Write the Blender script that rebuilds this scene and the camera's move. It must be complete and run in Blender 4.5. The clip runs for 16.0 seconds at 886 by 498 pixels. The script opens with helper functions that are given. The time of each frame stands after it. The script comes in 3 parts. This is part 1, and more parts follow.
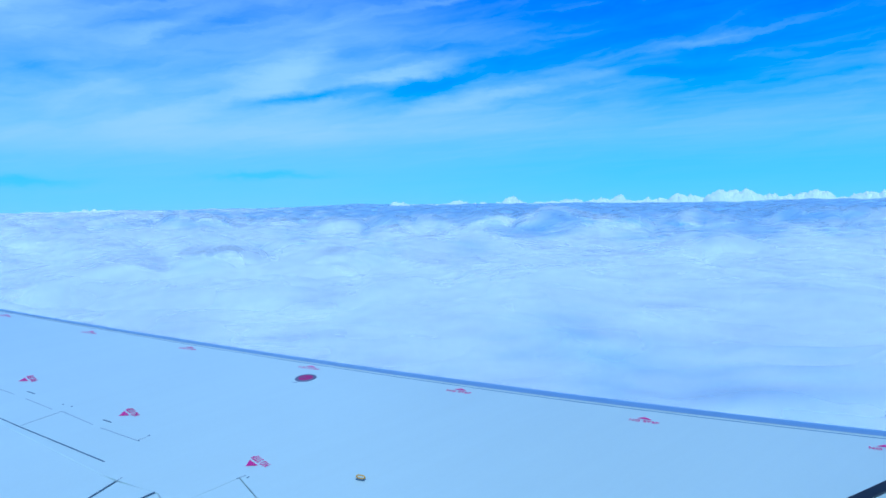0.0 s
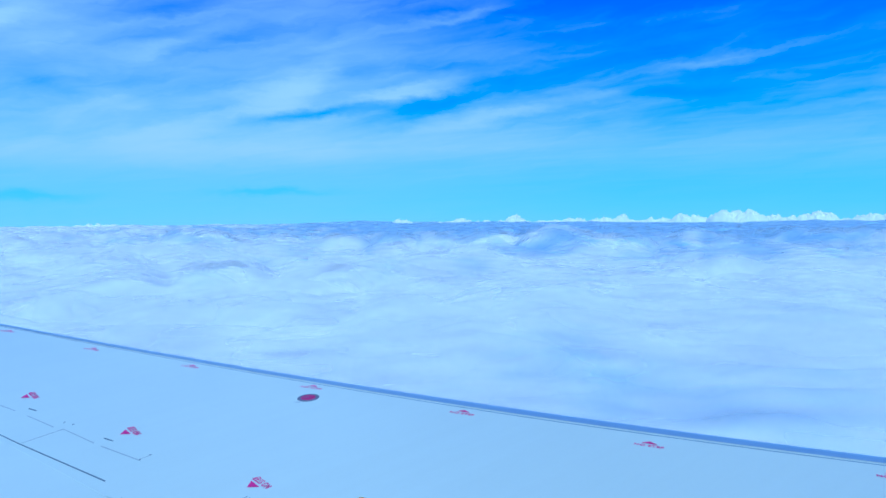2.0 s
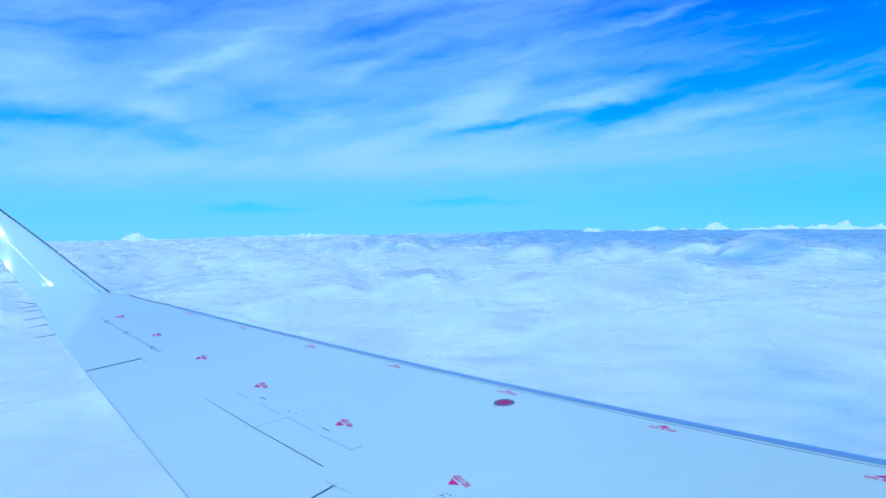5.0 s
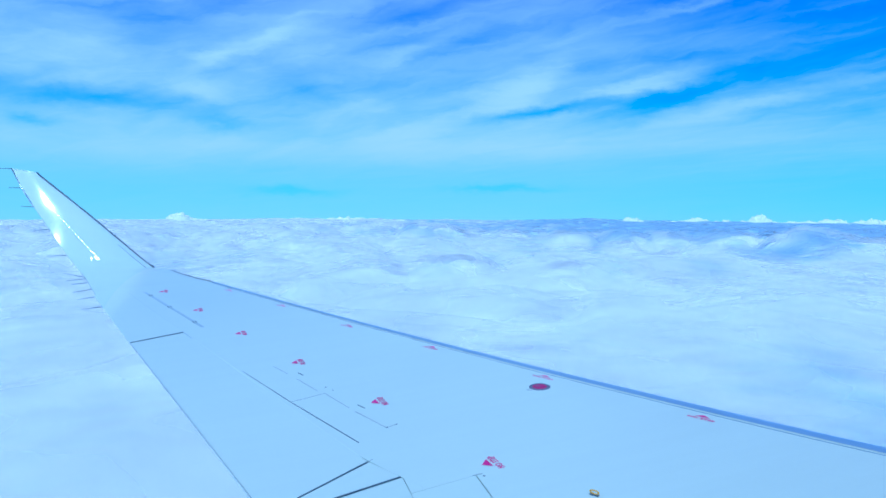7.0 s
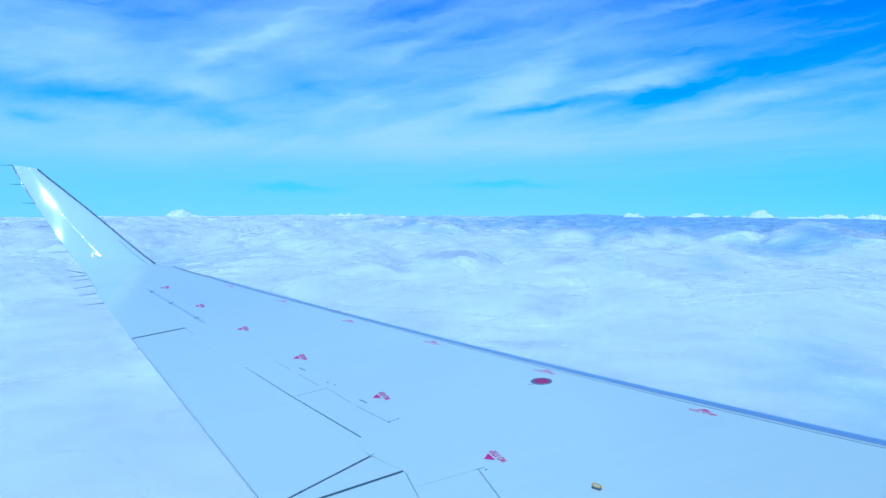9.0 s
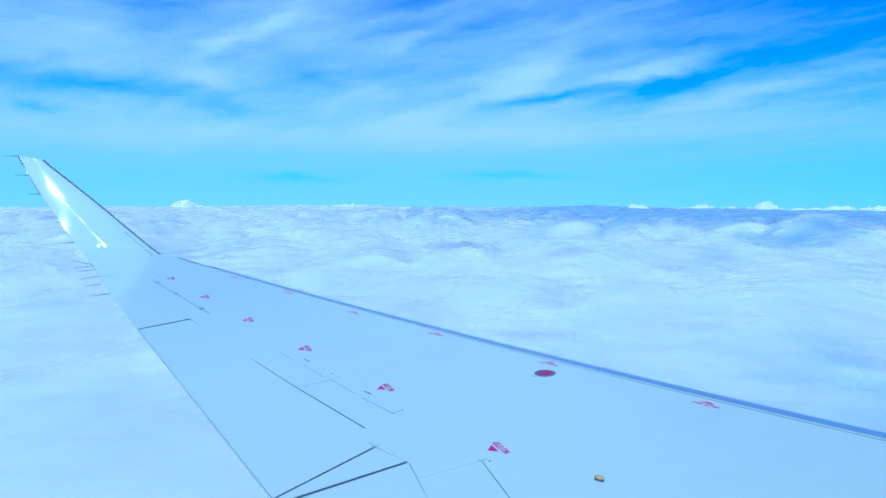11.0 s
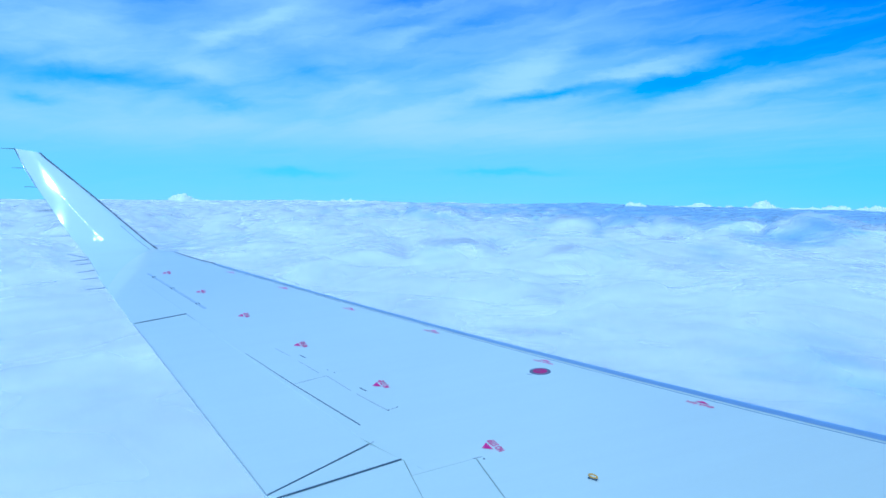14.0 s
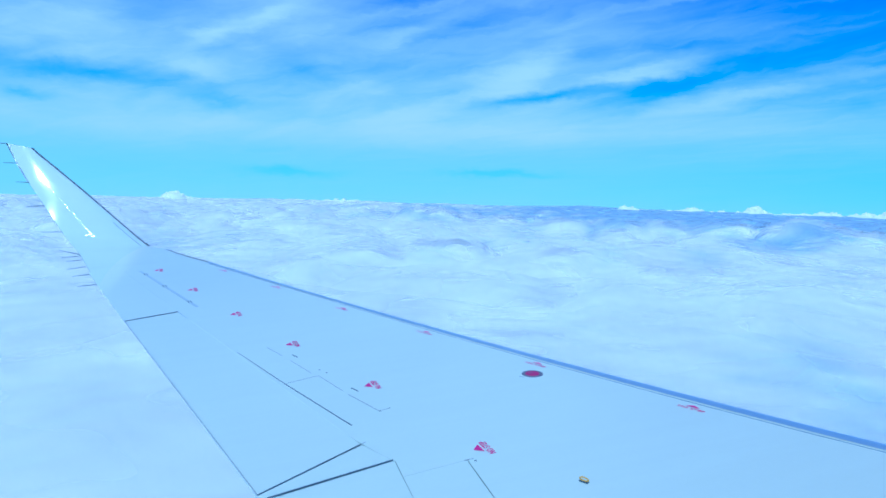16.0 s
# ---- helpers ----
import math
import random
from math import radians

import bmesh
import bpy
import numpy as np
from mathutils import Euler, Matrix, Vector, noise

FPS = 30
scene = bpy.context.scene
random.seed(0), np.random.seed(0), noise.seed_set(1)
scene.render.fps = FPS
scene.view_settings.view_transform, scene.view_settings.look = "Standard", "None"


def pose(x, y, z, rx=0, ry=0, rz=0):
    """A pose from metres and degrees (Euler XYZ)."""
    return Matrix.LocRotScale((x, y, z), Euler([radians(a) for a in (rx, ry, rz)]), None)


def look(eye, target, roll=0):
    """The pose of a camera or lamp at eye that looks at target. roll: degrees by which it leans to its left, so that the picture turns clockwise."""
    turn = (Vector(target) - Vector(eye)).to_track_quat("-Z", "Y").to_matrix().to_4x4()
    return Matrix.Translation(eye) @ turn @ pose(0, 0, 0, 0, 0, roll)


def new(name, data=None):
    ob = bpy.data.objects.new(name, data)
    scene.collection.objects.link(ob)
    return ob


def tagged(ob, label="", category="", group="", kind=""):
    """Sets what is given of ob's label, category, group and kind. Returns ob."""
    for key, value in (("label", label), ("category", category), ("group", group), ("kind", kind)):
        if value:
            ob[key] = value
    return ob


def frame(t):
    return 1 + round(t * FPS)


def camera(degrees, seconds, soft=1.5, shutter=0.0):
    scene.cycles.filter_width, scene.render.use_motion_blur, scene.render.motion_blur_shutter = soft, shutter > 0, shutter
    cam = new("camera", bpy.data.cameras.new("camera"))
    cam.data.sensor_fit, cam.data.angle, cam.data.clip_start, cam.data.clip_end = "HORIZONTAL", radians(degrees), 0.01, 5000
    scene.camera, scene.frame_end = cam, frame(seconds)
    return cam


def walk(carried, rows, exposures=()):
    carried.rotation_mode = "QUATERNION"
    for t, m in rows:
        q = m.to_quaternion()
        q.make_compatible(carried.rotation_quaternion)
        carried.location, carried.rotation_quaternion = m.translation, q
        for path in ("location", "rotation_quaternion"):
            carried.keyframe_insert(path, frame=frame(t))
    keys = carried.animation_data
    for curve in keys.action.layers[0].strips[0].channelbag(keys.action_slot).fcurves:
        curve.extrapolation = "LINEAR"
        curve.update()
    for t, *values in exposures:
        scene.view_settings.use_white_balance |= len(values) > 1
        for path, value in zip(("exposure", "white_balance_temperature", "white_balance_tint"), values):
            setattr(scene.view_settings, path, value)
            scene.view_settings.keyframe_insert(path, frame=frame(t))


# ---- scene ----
cam = camera(65.43, 16.0, soft=1.6)
PATH = [
    (0.0, pose(0.091, -0.002, 0.000, 85.10, 0.90, -36.75)),
    (0.5, pose(0.092, -0.001, 0.014, 85.69, 0.58, -36.79)),
    (1.0, pose(0.092, 0.001, 0.021, 86.21, 0.41, -36.63)),
    (1.5, pose(0.082, 0.005, 0.028, 86.18, 0.40, -36.67)),
    (2.0, pose(0.079, 0.014, 0.028, 86.57, 0.36, -36.49)),
    (2.5, pose(0.072, 0.008, 0.023, 87.05, 0.14, -36.21)),
    (3.0, pose(0.077, 0.014, 0.015, 88.15, 0.08, -34.33)),
    (3.5, pose(0.068, 0.007, -0.002, 88.94, 0.58, -31.89)),
    (4.0, pose(0.042, 0.008, -0.011, 88.11, 1.32, -29.90)),
    (4.5, pose(0.021, 0.002, 0.007, 87.95, 1.15, -25.55)),
    (5.0, pose(-0.013, -0.013, 0.026, 87.48, 0.94, -20.89)),
    (7.5, pose(-0.031, 0.010, -0.024, 86.13, -0.29, -17.70)),
    (8.0, pose(-0.024, 0.008, -0.024, 85.98, -0.20, -17.67)),
    (8.5, pose(-0.035, 0.013, -0.035, 86.05, -0.15, -17.73)),
    (11.0, pose(-0.040, -0.001, -0.019, 85.25, -0.25, -17.36)),
    (11.5, pose(-0.044, 0.003, -0.008, 84.96, -0.24, -17.12)),
    (12.0, pose(-0.042, -0.002, -0.005, 84.87, -0.30, -16.84)),
    (12.5, pose(-0.045, -0.001, -0.003, 84.86, -0.36, -17.05)),
    (13.0, pose(-0.036, -0.001, -0.006, 85.03, -0.52, -17.02)),
    (13.5, pose(-0.051, -0.004, -0.009, 85.28, -0.90, -17.66)),
    (14.0, pose(-0.035, -0.005, -0.004, 84.93, -0.80, -17.55)),
    (14.5, pose(-0.050, -0.010, -0.001, 85.08, -0.90, -18.20)),
    (15.0, pose(-0.052, -0.011, 0.003, 85.28, -1.13, -18.07)),
    (15.5, pose(-0.051, -0.009, 0.000, 85.38, -1.47, -18.16)),
    (16.0, pose(-0.046, -0.003, -0.000, 85.02, -1.61, -18.07)),
]
EXPOSURES = [(0.0, -0.63, 4020, 0), (3.5, -0.59, 4020, -1), (7.5, -0.51, 4080, -2.5), (16.0, -0.49, 4080, -2.5)]
walk(cam, PATH, EXPOSURES)

# ---------------------------------------------------------------- light
SUN_EL, SUN_AZ = 52.7, 203.8          # degrees; azimuth clockwise from +Y
SUN_DIR = Vector((math.sin(radians(SUN_AZ)) * math.cos(radians(SUN_EL)),
                  math.cos(radians(SUN_AZ)) * math.cos(radians(SUN_EL)), math.sin(radians(SUN_EL))))
world = bpy.data.worlds.new("sky")
scene.world = world
world.use_nodes = True


def wire(nt):
    """Short helpers for one node tree: make a node, link sockets, do sums."""
    def node(kind, **props):
        n = nt.nodes.new(kind)
        for k, v in props.items():
            setattr(n, k, v)
        return n

    def put(sock, value):
        if isinstance(value, bpy.types.NodeSocket):
            nt.links.new(value, sock)
        else:
            sock.default_value = value

    def calc(op, a, b=0.0, c=0.0, clamp=False):
        n = node("ShaderNodeMath", operation=op, use_clamp=clamp)
        put(n.inputs[0], a), put(n.inputs[1], b), put(n.inputs[2], c)
        return n.outputs[0]

    def mix(fac, a, b, blend="MIX"):
        n = node("ShaderNodeMix", data_type="RGBA", blend_type=blend)
        put(n.inputs[0], fac), put(n.inputs[6], a), put(n.inputs[7], b)
        return n.outputs[2]

    def ramp(fac, *stops):
        n = node("ShaderNodeValToRGB")
        e = n.color_ramp.elements
        while len(e) < len(stops):
            e.new(0.5)
        for el, (pos, col) in zip(e, stops):
            el.position = pos
            el.color = col if isinstance(col, tuple) else (col, col, col, 1)
        put(n.inputs[0], fac)
        return n.outputs[0]

    def noise_tex(vec, scale, detail=4.0, rough=0.5, distortion=0.0):
        n = node("ShaderNodeTexNoise")
        put(n.inputs["Vector"], vec)
        n.inputs["Scale"].default_value, n.inputs["Detail"].default_value = scale, detail
        n.inputs["Roughness"].default_value, n.inputs["Distortion"].default_value = rough, distortion
        return n.outputs[0]

    def xyz(x, y, z):
        n = node("ShaderNodeCombineXYZ")
        put(n.inputs[0], x), put(n.inputs[1], y), put(n.inputs[2], z)
        return n.outputs[0]

    return node, put, calc, mix, ramp, noise_tex, xyz


# openings and bright plumes in the ice cloud: weight, azimuth, height, slope, half length, half width (degrees)
OPENINGS = (
    (-0.48, 35.4, 8.3, 16, 4.6, 0.85), (-0.50, 25.6, 7.5, 6, 7.0, 0.5), (-0.16, 42.7, 10.1, -2, 4.0, 0.9), (-0.25, 56.0, 8.6, -1, 5.0, 0.45),
    (-0.50, -9.8, 7.6, -1, 8.0, 0.85), (-0.30, -12.9, 6.0, -4, 2.2, 0.3), (-0.32, 0.4, 6.3, -8, 2.2, 0.5), (-0.13, 6.6, 9.3, 7, 3.0, 1.0),
    (-0.12, 12.0, 9.4, -8, 3.0, 0.9), (-0.2, -6.2, 13.9, 0, 4.0, 0.8), (-0.14, 15.1, 15.2, 6, 5.0, 1.0), (-0.15, 36.5, 11.5, 2, 4.5, 0.5),
    (-0.32, 4.9, 1.1, 0, 3.4, 0.35), (-0.32, 23.0, 1.3, 0, 4.8, 0.3), (-0.12, 33.0, 15.4, 10, 5.0, 1.0), (-0.16, 19.5, 12.9, 17, 4.5, 0.6),
)
PLUMES = (
    (0.46, 24.8, 9.5, 27, 3.4, 1.15), (0.45, 33.5, 9.5, 10, 5.0, 0.45), (0.30, 16.5, 6.4, 16, 6.0, 0.8), (0.38, 42.3, 7.7, 9, 6.0, 0.5),
    (0.20, 20.6, 4.5, 3, 11.5, 1.0), (0.35, -0.6, 11.0, 31, 2.9, 0.8), (0.35, 4.0, 13.1, 28, 3.0, 0.6), (0.30, -0.4, 8.5, -9, 2.4, 0.8),
    (0.22, -10.9, 11.0, 8, 4.0, 1.3), (0.12, -5.1, 4.1, 1, 9.8, 1.2), (0.20, 11.5, 7.8, 9, 2.3, 0.5), (0.22, 15.1, 12.2, 21, 3.0, 0.5),
    (0.18, 38.0, 15.2, 10, 6.0, 0.4), (0.20, 57.2, 14.6, 3, 8.0, 0.5), (0.25, 58.6, 11.1, 6, 6.0, 0.5), (0.25, 49.6, 8.7, -5, 3.2, 0.4),
)


def build_world():
    nt = world.node_tree
    nt.nodes.clear()
    node, put, calc, mix, ramp, noise_tex, xyz = wire(nt)
    sky = node("ShaderNodeTexSky", sky_type="NISHITA", sun_disc=False)
    sky.sun_elevation, sky.sun_rotation = radians(SUN_EL), radians(SUN_AZ)
    sky.altitude, sky.air_density, sky.dust_density, sky.ozone_density = 3000.0, 1.0, 0.3, 2.0
    co = node("ShaderNodeTexCoord")
    sep = node("ShaderNodeSeparateXYZ")
    put(sep.inputs[0], co.outputs["Generated"])
    dx, dy, dz = sep.outputs[0], sep.outputs[1], sep.outputs[2]
    # clear air: cyan low down, deep blue higher up, then the plain sky
    clear = ramp(calc("ADD", dz, 0.05), (0.0, (0.58, 0.95, 1.0, 1)), (0.05, (0.40, 0.90, 1.0, 1)), (0.085, (0.29, 0.83, 1.0, 1)), (0.12, (0.24, 0.74, 1.0, 1)),
                 (0.17, (0.075, 0.52, 1.0, 1)), (0.24, (0.03, 0.335, 1.0, 1)), (0.33, (0.02, 0.20, 0.9, 1)))
    scaled = node("ShaderNodeVectorMath", operation="SCALE")
    put(scaled.inputs[0], sky.outputs[0])
    scaled.inputs[3].default_value = 0.07
    clear = mix(ramp(dz, (0.3, 0.0), (0.6, 1.0)), clear, scaled.outputs[0])
    # ice cloud in streaks that run towards azimuth -14
    up = calc("ADD", calc("MAXIMUM", dz, 0.0), 0.06)
    px, py = calc("DIVIDE", dx, up), calc("DIVIDE", dy, up)
    ca, sa = math.cos(radians(-14)), math.sin(radians(-14))
    along = calc("ADD", calc("MULTIPLY", px, sa), calc("MULTIPLY", py, ca))
    cross = calc("SUBTRACT", calc("MULTIPLY", px, ca), calc("MULTIPLY", py, sa))
    n1 = noise_tex(xyz(calc("MULTIPLY", along, 0.6), cross, 0.0), 0.6, 5.0, 0.5, 0.8)
    n2 = noise_tex(xyz(calc("MULTIPLY", along, 0.6), calc("MULTIPLY", cross, 1.5), 3.7), 1.3, 4.0, 0.5, 1.0)
    az = calc("MULTIPLY", calc("ARCTAN2", dx, dy), 57.2958)
    el = calc("MULTIPLY", calc("ARCSINE", dz), 57.2958)
    wob = noise_tex(xyz(calc("MULTIPLY", az, 0.16), calc("MULTIPLY", el, 0.4), 1.3), 1.0, 5.0, 0.6)
    wob2 = noise_tex(xyz(calc("MULTIPLY", az, 0.3), calc("MULTIPLY", el, 0.7), 8.3), 1.0, 5.0, 0.6)
    azw = calc("ADD", az, calc("MULTIPLY", calc("SUBTRACT", wob, 0.5), 5.0))
    elw = calc("ADD", el, calc("MULTIPLY", calc("SUBTRACT", wob2, 0.5), 1.6))
    body = ramp(calc("DIVIDE", calc("ADD", el, 2.0), 20.0), (0.0, 0.22), (0.14, 0.34), (0.24, 0.50), (0.33, 0.74), (0.44, 0.69), (0.55, 0.60), (0.70, 0.57), (0.9, 0.49))
    total = calc("SUBTRACT", body, calc("MULTIPLY", calc("MINIMUM", calc("MAXIMUM", calc("SUBTRACT", az, 26.0), 0.0), 26.0), calc("ADD", calc("MULTIPLY", calc("MAXIMUM", calc("SUBTRACT", el, 3.5), 0.0), 0.0012), 0.0088)))
    grainy = calc("ADD", calc("MULTIPLY", calc("SUBTRACT", n1, 0.5), 0.42), calc("MULTIPLY", calc("SUBTRACT", n2, 0.5), 0.42))
    total = calc("ADD", total, calc("MULTIPLY", grainy, ramp(calc("DIVIDE", el, 12.0), (0.1, 0.15), (0.6, 1.0))))
    # fine combed streaks, rising a little to the right
    cu, su = math.cos(radians(9)), math.sin(radians(9))
    ru = calc("ADD", calc("MULTIPLY", azw, cu), calc("MULTIPLY", elw, su))
    rv = calc("SUBTRACT", calc("MULTIPLY", elw, cu), calc("MULTIPLY", azw, su))
    n3 = noise_tex(xyz(calc("MULTIPLY", ru, 0.11), calc("MULTIPLY", rv, 0.75), 5.9), 1.0, 5.0, 0.52, 0.6)
    total = calc("ADD", total, calc("MULTIPLY", calc("SUBTRACT", n3, 0.5), ramp(calc("DIVIDE", el, 12.0), (0.15, 0.1), (0.6, 0.60))))
    for w, a0, e0, slope, half, wide in OPENINGS + PLUMES:
        c, s_ = math.cos(radians(slope)), math.sin(radians(slope))
        da, de = calc("SUBTRACT", azw, a0), calc("SUBTRACT", elw, e0)
        u = calc("DIVIDE", calc("ADD", calc("MULTIPLY", da, c), calc("MULTIPLY", de, s_)), half)
        v = calc("DIVIDE", calc("SUBTRACT", calc("MULTIPLY", de, c), calc("MULTIPLY", da, s_)), wide)
        d2 = calc("ADD", calc("MULTIPLY", u, u), calc("MULTIPLY", v, v))
        total = calc("ADD", total, calc("MULTIPLY", calc("POWER", 2.718, calc("MULTIPLY", d2, -1.0)), w))
    mask = calc("SMOOTH_MIN", calc("SMOOTH_MAX", total, 0.0, 0.25), 1.0, 0.25)
    col = mix(mask, clear, (0.80, 0.94, 1.0, 1))
    bg = node("ShaderNodeBackground")
    put(bg.inputs[0], col)
    bg.inputs[1].default_value = 1.0
    # thin ice cloud spreads the sun's light into a wide aureole
    toward = node("ShaderNodeVectorMath", operation="DOT_PRODUCT")
    put(toward.inputs[0], co.outputs["Generated"])
    toward.inputs[1].default_value = SUN_DIR
    off = calc("ARCCOSINE", calc("MINIMUM", toward.outputs["Value"], 1.0))
    halo = calc("MULTIPLY", calc("POWER", 2.718, calc("MULTIPLY", calc("POWER", calc("DIVIDE", off, radians(19)), 2.0), -1.0)), 1.6)
    put(bg.inputs[0], mix(1.0, col, mix(1.0, (1.0, 0.97, 0.92, 1), xyz(halo, halo, halo), "MULTIPLY"), "ADD"))
    out = node("ShaderNodeOutputWorld")
    nt.links.new(bg.outputs[0], out.inputs[0])


build_world()
sun = new("sun", bpy.data.lights.new("sun", "SUN"))
sun.data.energy, sun.data.angle, sun.data.color = 2.15, radians(0.53), (1.0, 0.96, 0.9)
sun.matrix_world = look((0, 0, 0), -SUN_DIR)


# ---------------------------------------------------------------- materials
def material(name, color, rough=0.5, metal=0.0, grain=0.06, scale=6.0, bump=0.0, bump_scale=60.0, coat=0.0):
    m = bpy.data.materials.new(name)
    m.use_nodes = True
    nt = m.node_tree
    nt.nodes.clear()
    node, put, calc, mix, ramp, noise_tex, xyz = wire(nt)
    co = node("ShaderNodeTexCoord").outputs["Object"]
    big, fine = noise_tex(co, scale, 4.0), noise_tex(co, scale * 14, 3.0)
    v = calc("ADD", calc("MULTIPLY", calc("SUBTRACT", big, 0.5), 2 * grain), calc("MULTIPLY", calc("SUBTRACT", fine, 0.5), grain))
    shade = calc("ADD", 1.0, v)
    c = mix(1.0, (*color, 1), xyz(shade, shade, shade), "MULTIPLY")
    b = node("ShaderNodeBsdfPrincipled")
    put(b.inputs["Base Color"], c)
    put(b.inputs["Roughness"], calc("ADD", rough, calc("MULTIPLY", v, 0.6), clamp=True))
    b.inputs["Metallic"].default_value = metal
    b.inputs["Coat Weight"].default_value = coat
    b.inputs["Coat Roughness"].default_value = 0.08
    if bump:
        bp = node("ShaderNodeBump")
        bp.inputs["Strength"].default_value, bp.inputs["Distance"].default_value = bump, 0.01
        put(bp.inputs["Height"], noise_tex(co, bump_scale, 3.0))
        put(b.inputs["Normal"], bp.outputs[0])
    out = node("ShaderNodeOutputMaterial")
    nt.links.new(b.outputs[0], out.inputs[0])
    return m


def wing_paint():
    """Pale grey paint that gives way to white gloss past a rounded line near the tip."""
    m = bpy.data.materials.new("wing_paint")
    m.use_nodes = True
    nt = m.node_tree
    nt.nodes.clear()
    node, put, calc, mix, ramp, noise_tex, xyz = wire(nt)
    co = node("ShaderNodeTexCoord").outputs["Object"]
    sep = node("ShaderNodeSeparateXYZ")
    put(sep.inputs[0], co)
    x, y = sep.outputs[0], sep.outputs[1]
    u = calc("DIVIDE", calc("ABSOLUTE", calc("ADD", x, 0.60)), 1.34)
    dy = calc("SUBTRACT", y, 13.2)
    v = calc("ADD", calc("DIVIDE", calc("MAXIMUM", dy, 0.0), 2.9), calc("DIVIDE", calc("MINIMUM", dy, 0.0), -1.7))
    rr = calc("ADD", calc("POWER", u, 3.0), calc("POWER", v, 3.0))
    tip = calc("MULTIPLY", calc("GREATER_THAN", rr, 1.0), calc("GREATER_THAN", y, 11.9))
    tip = calc("MULTIPLY", tip, calc("LESS_THAN", x, -0.6))
    # streaks of grime that the airflow draws back along X, and broad unevenness
    streak = noise_tex(xyz(calc("MULTIPLY", x, 0.35), calc("MULTIPLY", y, 5.0), 0.0), 1.0, 5.0, 0.6)
    broad = noise_tex(co, 0.45, 3.0)
    fine = noise_tex(co, 30.0, 3.0)
    dirt = calc("ADD", calc("MULTIPLY", calc("SUBTRACT", streak, 0.5), 0.07), calc("ADD", calc("MULTIPLY", calc("SUBTRACT", broad, 0.5), 0.06), calc("MULTIPLY", calc("SUBTRACT", fine, 0.5), 0.03)))
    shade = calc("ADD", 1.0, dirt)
    base = mix(tip, (0.775, 0.838, 0.775, 1), (0.72, 0.81, 0.80, 1))
    b = node("ShaderNodeBsdfPrincipled")
    put(b.inputs["Base Color"], mix(1.0, base, xyz(shade, shade, shade), "MULTIPLY"))
    put(b.inputs["Roughness"], calc("ADD", calc("ADD", 0.36, calc("MULTIPLY", tip, 0.25)), dirt))
    put(b.inputs["Coat Weight"], calc("SUBTRACT", 0.6, calc("MULTIPLY", tip, 0.1)))
    put(b.inputs["Coat Roughness"], calc("ADD", 0.045, calc("MULTIPLY", tip, 0.01)))
    put(b.inputs["Specular IOR Level"], calc("SUBTRACT", 0.5, calc("MULTIPLY", tip, 0.42)))
    bp = node("ShaderNodeBump")
    bp.inputs["Strength"].default_value, bp.inputs["Distance"].default_value = 0.25, 0.004
    put(bp.inputs["Height"], noise_tex(co, 2.2, 2.0))
    put(b.inputs["Normal"], bp.outputs[0])
    out = node("ShaderNodeOutputMaterial")
    nt.links.new(b.outputs[0], out.inputs[0])
    return m


M_GREY = M_WHITE = wing_paint()
M_HULL = material("white_hull_paint", (0.75, 0.75, 0.76), 0.3, grain=0.02, scale=0.6)
M_METAL = material("bare_aluminium", (0.36, 0.47, 0.67), 0.3, metal=0.15, grain=0.06, scale=2.0)
M_DARK = material("dark_sealant_and_gap_shade", (0.11, 0.16, 0.22), 0.7, grain=0.15)
M_SEAL = material("grey_sealant", (0.38, 0.42, 0.46), 0.6, grain=0.15)
M_JOINT = material("blue_grey_joint_filler", (0.20, 0.27, 0.38), 0.6, grain=0.15)
M_STRIP = material("pale_sealant_strip", (0.50, 0.57, 0.63), 0.6, grain=0.2, scale=9)
M_RED = material("red_stencil_paint", (0.70, 0.010, 0.26), 0.5, grain=0.12, scale=20)
M_WORN = material("worn_red_stencil_paint", (0.72, 0.13, 0.40), 0.5, grain=0.2, scale=20)
M_YELLOW = material("yellow_paint", (0.75, 0.42, 0.03), 0.45, grain=0.1, scale=30)


